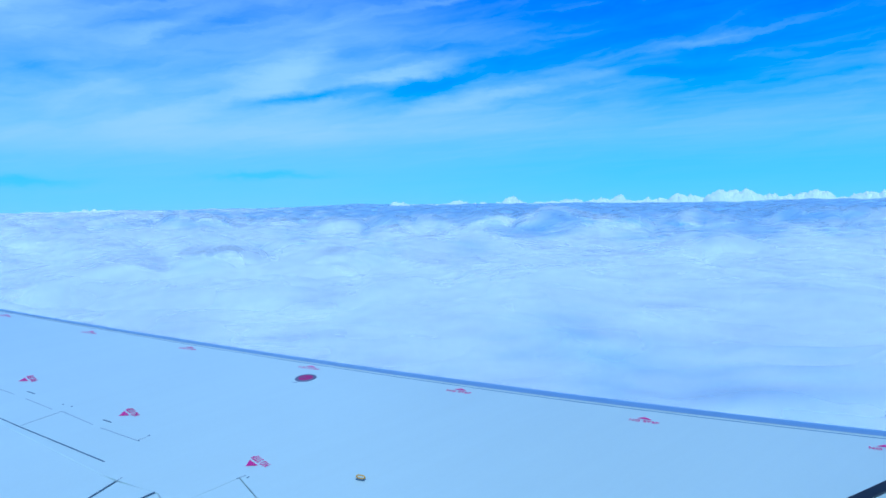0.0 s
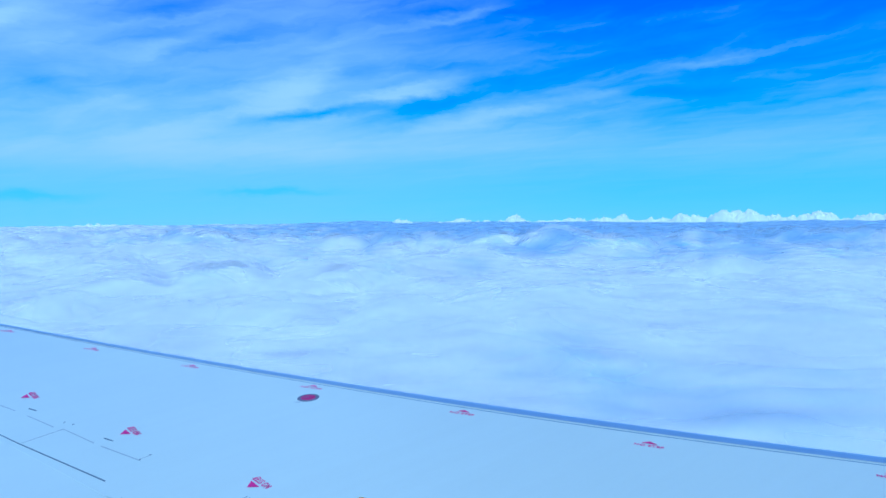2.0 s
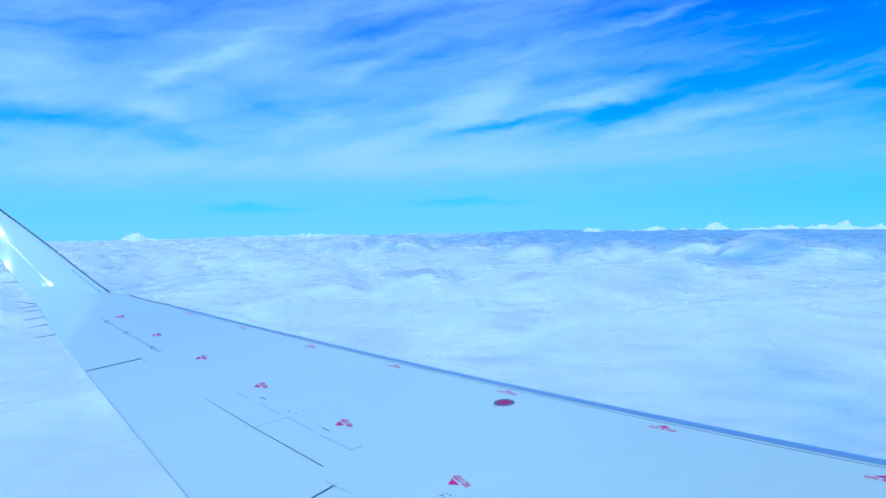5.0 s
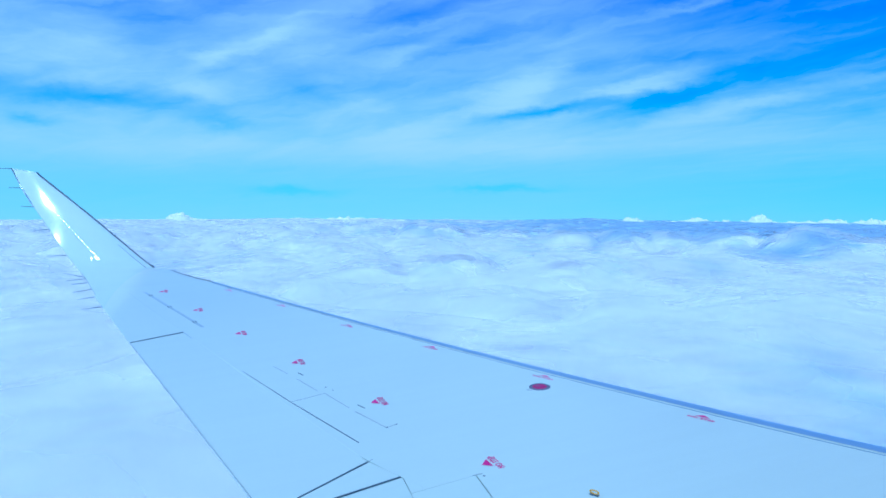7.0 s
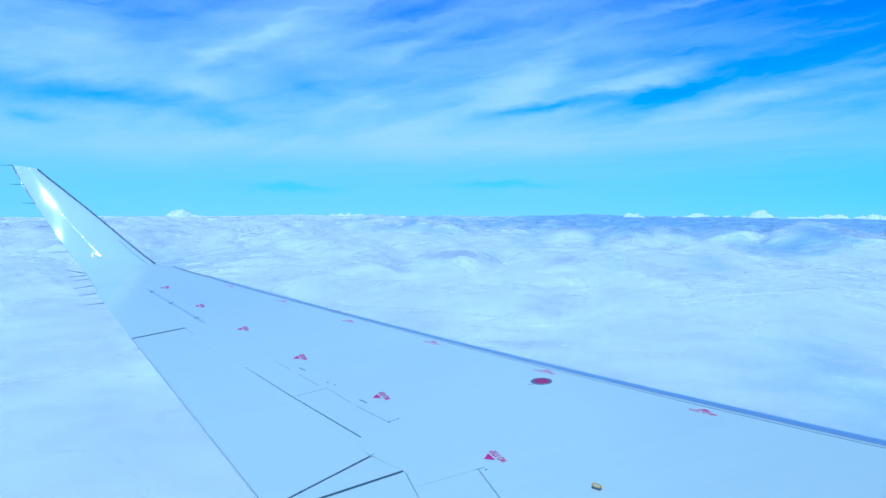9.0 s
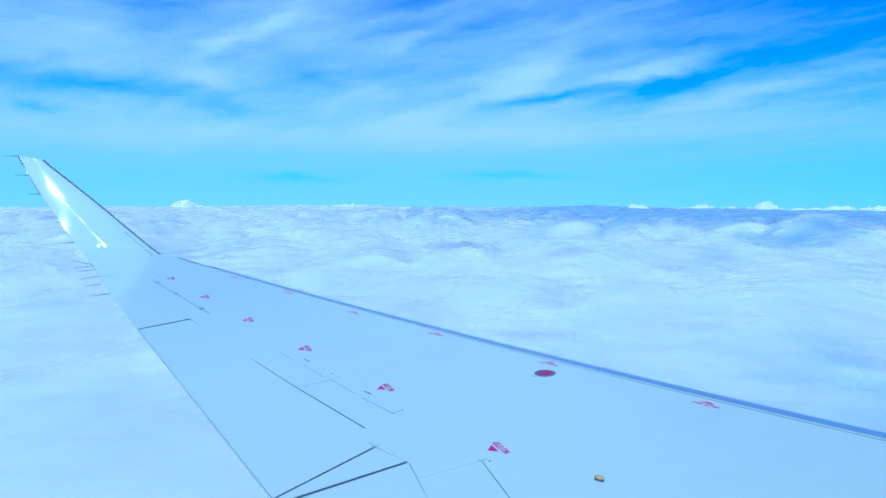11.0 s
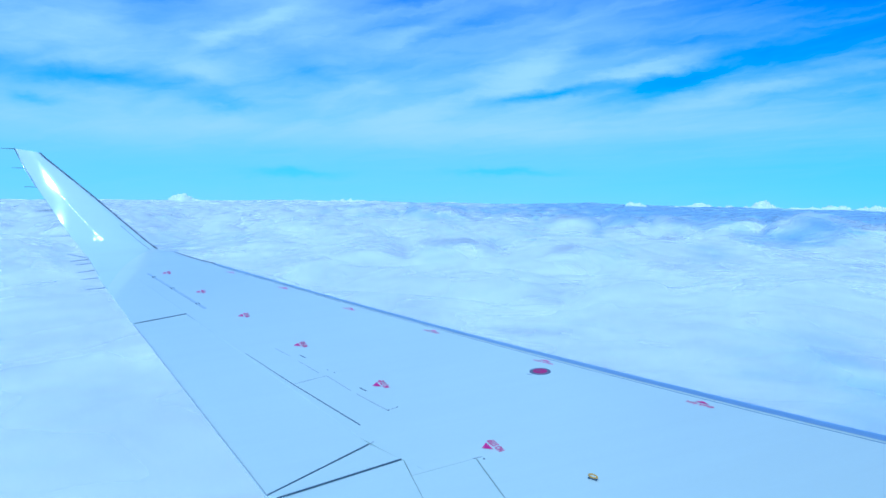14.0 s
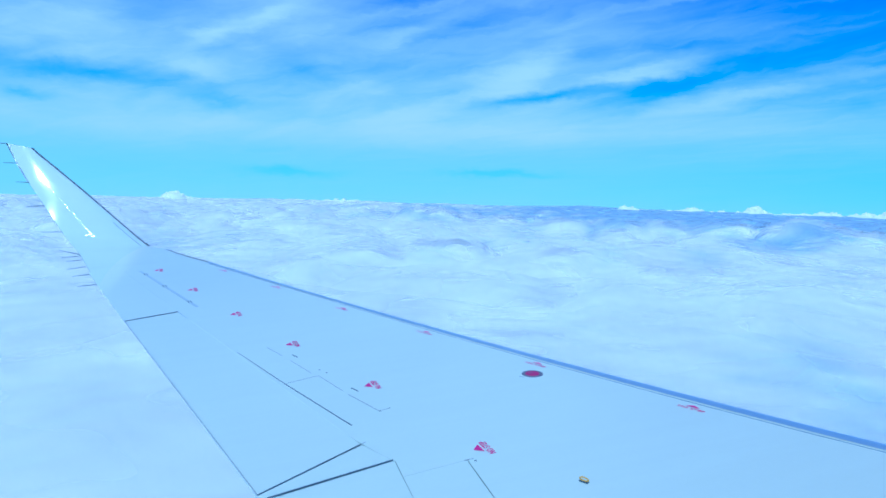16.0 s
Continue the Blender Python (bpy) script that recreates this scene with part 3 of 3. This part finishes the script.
def rivet_and_sparkle(f, c, tilt):
    """A flush polished head, set not quite true, at station f and chord fraction c of the winglet."""
    k, u = int(f), f - int(f)
    le = Vector(STATIONS[k][0]).lerp(Vector(STATIONS[k + 1][0]), u)
    te = Vector(STATIONS[k][1]).lerp(Vector(STATIONS[k + 1][1]), u)
    n = Vector(FACE).normalized()
    lean = Vector((rng.gauss(0, tilt), rng.gauss(0, tilt), rng.gauss(0, tilt)))
    ob = part("rivet_and_sparkle", rivet_me, None, fin)
    ob.matrix_basis = Matrix.Translation(le.lerp(te, c) + n * ((te - le).length * 0.022)) @ (n + lean).to_track_quat("Z", "Y").to_matrix().to_4x4()


# added polished tube that makes the glint streak on the winglet's trailing edge
part("trailing_edge_strip", tube([Vector(b) for a, b in STATIONS[11:14]], 0.013), M_RIVET, fin, "thin polished tube added for the glint on the trailing edge")
FACE = (-0.0512, -0.8806, 0.4711)
for i in range(24):
    rivet_and_sparkle(8.3 + 2.9 * i / 23, 0.60, 0.012)
# added bunch of heads that stands in for the sparkle of a lamp lens
for i in range(12):
    rivet_and_sparkle(8.08 + 0.22 * rng.random(), 0.57 + 0.14 * rng.random(), 0.020)

# the step behind the slats and the thin trailing edge
for y0, y1 in ((-0.5, 6.098), (6.104, 13.6)):
    for i in range(12):
        ya, yb = y0 + (y1 - y0) * i / 12, y0 + (y1 - y0) * (i + 1) / 12
        part("slat_joint", strip((x_le(ya) - 0.175 * slim(ya), ya), (x_le(yb) - 0.175 * slim(yb), yb), 0.009 * slim(ya) ** 2, 0.0025, 0.009 * slim(yb) ** 2), M_JOINT, wing)
part("trailing_edge_strip", strip((0.236, 5.13), (-1.262, 10.30), 0.006, 0.003), M_SEAL, wing)

# dark slabs under the movable surfaces: their colour paints the shade seen through the gaps
part("gap_shade", quad((1.22, 5.72), (-0.47, 10.60), (-1.16, 10.42), (0.33, 5.32), 6, 2, (0.05, 0.004), 0.022), M_DARK, wing, "dark slab that paints the gap shade under the aileron")
part("gap_shade", quad((1.95, 5.68), (1.98, -0.5), (1.55, -0.5), (0.36, 5.20), 6, 2, (0.05, 0.004), 0.026), M_DARK, wing, "dark slab that paints the gap shade under the flap")

# joints and seals in the skin
for p, q, w0, w1, mat in (
    ((1.105, 5.98), (0.62, 7.20), 0.011, 0.009, M_DARK), ((0.62, 7.20), (0.18, 8.38), 0.009, 0.003, M_DARK),
    ((0.53, 8.39), (0.67, 8.05), 0.004, 0.005, M_SEAL), ((0.75, 7.84), (0.92, 7.38), 0.005, 0.005, M_SEAL),
    ((0.99, 7.26), (1.16, 6.77), 0.005, 0.005, M_SEAL), ((1.20, 6.66), (1.40, 6.18), 0.006, 0.006, M_SEAL),
    ((1.40, 6.18), (1.50, 6.20), 0.004, 0.004, M_SEAL), ((0.99, 7.27), (0.64, 7.19), 0.004, 0.004, M_SEAL),
    ((-0.58, 10.48), (-0.45, 10.10), 0.006, 0.004, M_STRIP), ((1.115, 5.60), (1.16, 5.63), 0.005, 0.004, M_SEAL),
    ((1.84, 5.03), (1.92, 5.03), 0.004, 0.004, M_SEAL),
    ((-0.580, 10.485), (-1.262, 10.315), 0.022, 0.016, M_DARK), ((1.108, 5.602), (0.242, 5.122), 0.009, 0.012, M_DARK),
    ((1.304, 5.249), (0.305, 5.052), 0.010, 0.012, M_DARK),
):
    part("panel_joint", strip(p, q, w0, 0.003, w1), mat, wing)
for p, q in (((0.785, 8.03), (0.835, 7.92)), ((1.255, 6.81), (1.305, 6.70))):
    part("drain_slot", strip(p, q, 0.011), M_DARK, wing)
for p in ((1.02, 7.43), (1.08, 7.32), (1.92, 4.99), (1.41, 6.17), (1.505, 6.205)):
    part("fastener", strip((p[0] - 0.008, p[1]), (p[0] + 0.008, p[1]), 0.009, 0.004), M_DARK, wing)
vent = part("seam_strip", strip((-1.37, 13.53), (-0.32, 10.62), 0.034, 0.004, 0.040), M_STRIP, wing, "long grey sealant strip along the wing tip")
for y in (10.95, 12.15, 13.2):
    x = -0.32 + (y - 10.62) * (-1.05 / 2.91)
    for o in (-0.02, 0.02):
        part("bracket", strip((x + o - 0.012, y + 0.05), (x + o + 0.012, y - 0.05), 0.012, 0.008), M_DARK, vent)


def rod(a, b, r0, r1, sides=6):
    a, b = Vector(a), Vector(b)
    d = (b - a).normalized()
    s1 = d.cross(Vector((0, 0.3, 1))).normalized()
    s2 = d.cross(s1)
    verts = [c + (s1 * math.cos(2 * math.pi * k / sides) + s2 * math.sin(2 * math.pi * k / sides)) * r for c, r in ((a, r0), (a.lerp(b, 0.3), r0), (b, r1)) for k in range(sides)]
    faces = [[i * sides + k, i * sides + (k + 1) % sides, (i + 1) * sides + (k + 1) % sides, (i + 1) * sides + k] for i in range(2) for k in range(sides)]
    faces += [list(range(sides))[::-1], [2 * sides + k for k in range(sides)]]
    return mesh_from(verts, faces)


# static dischargers: thin rods behind the trailing edge
for a, dx, dz in (((-4.27, 16.89, 0.70), -0.27, 0.0), ((-4.04, 16.66, 0.29), -0.25, 0.0), ((-3.78, 16.44, -0.11), -0.24, 0.01), ((-3.45, 16.19, -0.57), -0.33, -0.04), ((-3.08, 15.89, -1.10), -0.37, -0.01)):
    part("static_discharger", rod(a, (a[0] + dx, a[1], a[2] + dz), 0.007, 0.004), M_DARK, fin)
for a, dx, dz in (((-2.65, 15.28, -1.51), -0.38, 0.09), ((-2.63, 15.22, -1.53), -0.34, -0.035), ((-2.54, 14.98, -1.585), -0.30, -0.03), ((-2.39, 14.48, -1.66), -0.35, -0.05), ((-2.20, 13.75, -1.715), -0.33, -0.04), ((-1.95, 12.82, -1.775), -0.33, -0.03)):
    part("static_discharger", rod(a, (a[0] + dx, a[1], a[2] + dz), 0.007, 0.004), M_DARK, wing)


# ---------------------------------------------------------------- stencils
def lettering(words, size):
    cu = bpy.data.curves.new("lettering", "FONT")
    cu.body, cu.size, cu.align_x, cu.align_y, cu.extrude = words, size, "CENTER", "CENTER", 0.0008
    cu.space_character, cu.offset = 1.12, 0.0008
    ob = bpy.data.objects.new("lettering", cu)
    scene.collection.objects.link(ob)
    me = bpy.data.meshes.new_from_object(ob.evaluated_get(bpy.context.evaluated_depsgraph_get()))
    bpy.data.objects.remove(ob)
    me.transform(Matrix.Translation((-0.018, -0.008, 0)) @ Matrix.Diagonal((0.58, 0.95, 1.0, 1)))
    me.materials.clear()
    me.materials.append(M_RED)
    return me


TEXT = lettering("NO STEP", 0.088)
ARROW = mesh_from([(-0.062, 0.045, 0), (0.062, 0.045, 0), (0.0, 0.115, 0), (-0.062, 0.045, 0.0016), (0.062, 0.045, 0.0016), (0.0, 0.115, 0.0016)],
                  [[2, 1, 0], [3, 4, 5], [0, 1, 4, 3], [1, 2, 5, 4], [2, 0, 3, 5]], smooth=False)
ARROW.materials.append(M_RED)


FRONT_TEXT = TEXT.copy()
FRONT_TEXT.transform(Matrix.Translation((0.018, -0.022, 0)) @ Matrix.Diagonal((1.13, 1.0, 1.0, 1)))
WORN_TEXT, WORN_ARROW = FRONT_TEXT.copy(), ARROW.copy()
for me in (WORN_TEXT, WORN_ARROW):
    me.materials[0] = M_WORN


def on_skin(x, y, turn, lift=0.004):
    """A pose flat on the upper skin, its y axis turned from +X by turn degrees in plan."""
    n = Vector((-PX, -PY, 1)).normalized()
    f = Vector((math.cos(radians(turn)), math.sin(radians(turn)), 0))
    f = (f - n * f.dot(n)).normalized()
    r = f.cross(n)
    m = Matrix((r, f, n)).transposed().to_4x4()
    m.translation = Vector((x, y, top(x, y))) + n * lift
    return m


def stencil(x, y, turn, size=(1.0, 1.0), shape=ARROW, words=TEXT):
    a = new("no_step_stencil", shape)
    a.parent = wing
    a.matrix_parent_inverse = wing.matrix_world.inverted()
    a.matrix_basis = on_skin(x, y, turn) @ Matrix.Diagonal((size[0], size[1], 1, 1))
    b = new("lettering", words)
    b.parent = a
    return a


for x, y in ((2.08, 5.17), (1.50, 6.81), (0.86, 8.41), (0.24, 10.01), (-0.38, 11.70), (-1.02, 13.44)):
    stencil(x, y, 187)
for x, y in ((5.93, 2.12), (4.92, 3.62), (4.09, 5.14), (3.25, 6.66), (2.43, 8.16), (1.64, 9.62), (0.86, 11.26), (0.07, 12.85)):
    stencil(x, y, 31, (1.0, 0.64 - 0.022 * y), WORN_ARROW if y > 6 else ARROW, WORN_TEXT if y > 6 else FRONT_TEXT)


def disc(r, h, segs=32):
    bm = bmesh.new()
    bmesh.ops.create_cone(bm, cap_ends=True, segments=segs, radius1=r, radius2=r - 0.004, depth=h)
    return bm


def on_wing(name, me, mat, parent, m, label=""):
    ob = part(name, me, mat, parent, label)
    ob.matrix_basis = m
    return ob


M_SLATE = material("slate_grey_ring", (0.17, 0.17, 0.24), 0.5, grain=0.1, scale=30)
cap = on_wing("fuel_filler_cap", disc(0.112, 0.008), M_SLATE, wing, on_skin(3.10, 6.44, 64, 0.002) @ Matrix.Diagonal((1.0, 0.84, 0.5, 1)), "round slate grey fuel filler cap with red centre")
M_CAP = material("dark_red_paint", (0.46, 0.012, 0.17), 0.5, grain=0.2, scale=30)
centre = part("cap_centre", disc(0.076, 0.006), M_CAP, None, "red centre of the filler cap")
centre.parent, centre.location = cap, (0, 0, 0.006)
latch_bm = bmesh.new()
bmesh.ops.create_cube(latch_bm, size=1.0, matrix=Matrix.Diagonal((0.05, 0.014, 0.008, 1)))
latch = part("latch", latch_bm, M_SLATE, None)
latch.parent, latch.location = cap, (-0.02, 0.01, 0.010)
part("panel_joint", strip((2.945, 6.43), (2.985, 6.39), 0.008), M_SEAL, wing)


def loop_ring():
    """A small tie-down ring: a flattened loop of round bar standing on a foot plate."""
    verts, faces, n, k = [], [], 20, 6
    for i in range(n):
        a = 2 * math.pi * i / n
        c = Vector((0.055 * math.cos(a), 0.004, 0.030 + 0.022 * math.sin(a)))
        out = Vector((math.cos(a), 0, math.sin(a)))
        for j in range(k):
            b = 2 * math.pi * j / k
            verts.append(c + (out * math.cos(b) + Vector((0, 1, 0)) * math.sin(b)) * 0.010)
    for i in range(n):
        for j in range(k):
            faces.append([i * k + j, i * k + (j + 1) % k, ((i + 1) % n) * k + (j + 1) % k, ((i + 1) % n) * k + j])
    return mesh_from(verts, faces)


foot_bm = bmesh.new()
bmesh.ops.create_cube(foot_bm, size=1.0, matrix=Matrix.Diagonal((0.12, 0.045, 0.012, 1)))
bmesh.ops.bevel(foot_bm, geom=foot_bm.edges[:], offset=0.004, segments=2, affect="EDGES")
foot = on_wing("tie_down_fitting", foot_bm, M_DARK, wing, on_skin(2.565, 4.40, 35, 0.006) @ Matrix.Scale(0.62, 4), "small yellow tie-down ring on a dark foot plate")
ring = part("ring", loop_ring(), M_YELLOW, None, "yellow painted ring")
ring.parent = foot

M_RUBBER = material("black_rubber", (0.025, 0.03, 0.045), 0.6, grain=0.15)
# wing root: dark seal strip in front of the fairing
part("root_seal", strip((5.77, 1.835), (4.4, 2.08), 0.075, 0.02), M_RUBBER, wing, "dark rubber seal beside the root fairing")

# ---------------------------------------------------------------- hull behind the window: unseen, added to shade the wing root
def hull():
    verts, faces, segs, xs = [], [], 48, [-16, -8, -3, 0, 3, 8, 16]
    for x in xs:
        for k in range(segs):
            a = 2 * math.pi * k / segs
            verts.append((x, -1.96 + 1.88 * math.cos(a), -0.35 + 1.95 * math.sin(a)))
    for i in range(len(xs) - 1):
        for k in range(segs):
            faces.append([i * segs + k, i * segs + (k + 1) % segs, (i + 1) * segs + (k + 1) % segs, (i + 1) * segs + k])
    faces += [list(range(segs)), [(len(xs) - 1) * segs + k for k in reversed(range(segs))]]
    me = mesh_from(verts, faces)
    me.materials.append(M_HULL)
    return me


tagged(new("wall_fuselage", hull()), "plain white curved airliner fuselage wall, unseen, added to shade the wing root", "wall", kind="structure")

# ---------------------------------------------------------------- far cumulus along the horizon
def cumulus(width, height, depth, seed):
    """One heap: a long mound of rounded billows of three sizes on a flat base."""
    nx, ny = max(70, int(width / 1.6)), 44
    X, Y = np.meshgrid(np.linspace(-1, 1, nx) * width / 2, np.linspace(-1, 1, ny) * depth / 2)
    wx = X + 0.5 * height * (fbm(X / (0.6 * height) + seed * 31, Y / (0.6 * height), 71, 2) - 0.5)
    o = seed * 13.37
    env = np.maximum(0, 1 - (2 * X / width) ** 2 - (2 * Y / depth) ** 2)
    swell = 1.2 * fbm(X / height + o, Y * 0 + o, 77, 2) + 0.12
    Z = swell * (0.50 + 0.30 * puffs(wx / (0.6 * height) + o, Y / (0.6 * height) + o, 81, 4)) + 0.20 * puffs(wx / (0.28 * height) + o, Y / (0.28 * height), 85, 4)
    Z = height * (env ** 0.65 * (Z + 0.10 * puffs(wx / (0.12 * height) + o, Y / (0.12 * height), 89, 4)) * 1.15 - 0.15)
    top_v = np.stack([X, Y, Z], -1).reshape(-1, 3)
    low_v = np.stack([X, Y, Z * 0 - 0.3 * height], -1).reshape(-1, 3)
    k = np.arange(nx * ny).reshape(ny, nx)
    up = np.stack([k[:-1, :-1], k[:-1, 1:], k[1:, 1:], k[1:, :-1]], -1).reshape(-1, 4)
    rim = np.concatenate([k[0, :-1], k[:-1, -1], k[-1, :0:-1], k[:0:-1, 0]])
    side = np.stack([np.roll(rim, -1), rim, rim + nx * ny, np.roll(rim, -1) + nx * ny], -1)
    me = mesh_from(np.concatenate([top_v, low_v]).tolist(), np.concatenate([up, up[:, ::-1] + nx * ny, side]).tolist(), "cumulus")
    me.materials.append(M_HEAP)
    return me


for i, (az, w, h, dist) in enumerate((
    (-3.2, 130, 60, 4400), (-2.6, 210, 24, 4400), (9.6, 300, 22, 4700), (33.2, 120, 50, 4500), (29.0, 300, 16, 4700), (37.6, 220, 36, 4600), (42.5, 150, 52, 4550), (47.4, 200, 34, 4650),
    (50.4, 210, 58, 4600), (56.0, 240, 70, 4550), (59.6, 300, 100, 4500), (64.5, 300, 74, 4550), (69.0, 330, 60, 4600), (74.0, 300, 62, 4650),
    (34.0, 420, 14, 4700), (45.4, 420, 20, 4690), (41.0, 380, 19, 4700), (49.2, 360, 24, 4700), (53.6, 380, 32, 4680), (58.0, 400, 44, 4680), (62.4, 420, 50, 4660), (66.8, 420, 44, 4680), (71.6, 400, 42, 4700),
)):
    ob = new("cumulus_cloud", cumulus(w * 1.25, h * 1.2, h * 2.4, i + 3))
    a = radians(az)
    ob.matrix_world = pose(dist * math.sin(a), dist * math.cos(a), DECK_Z - 4, 0, 0, -az)
    tagged(ob, "bright white cumulus heap standing on the cloud deck", "cloud", "cumulus along the horizon")
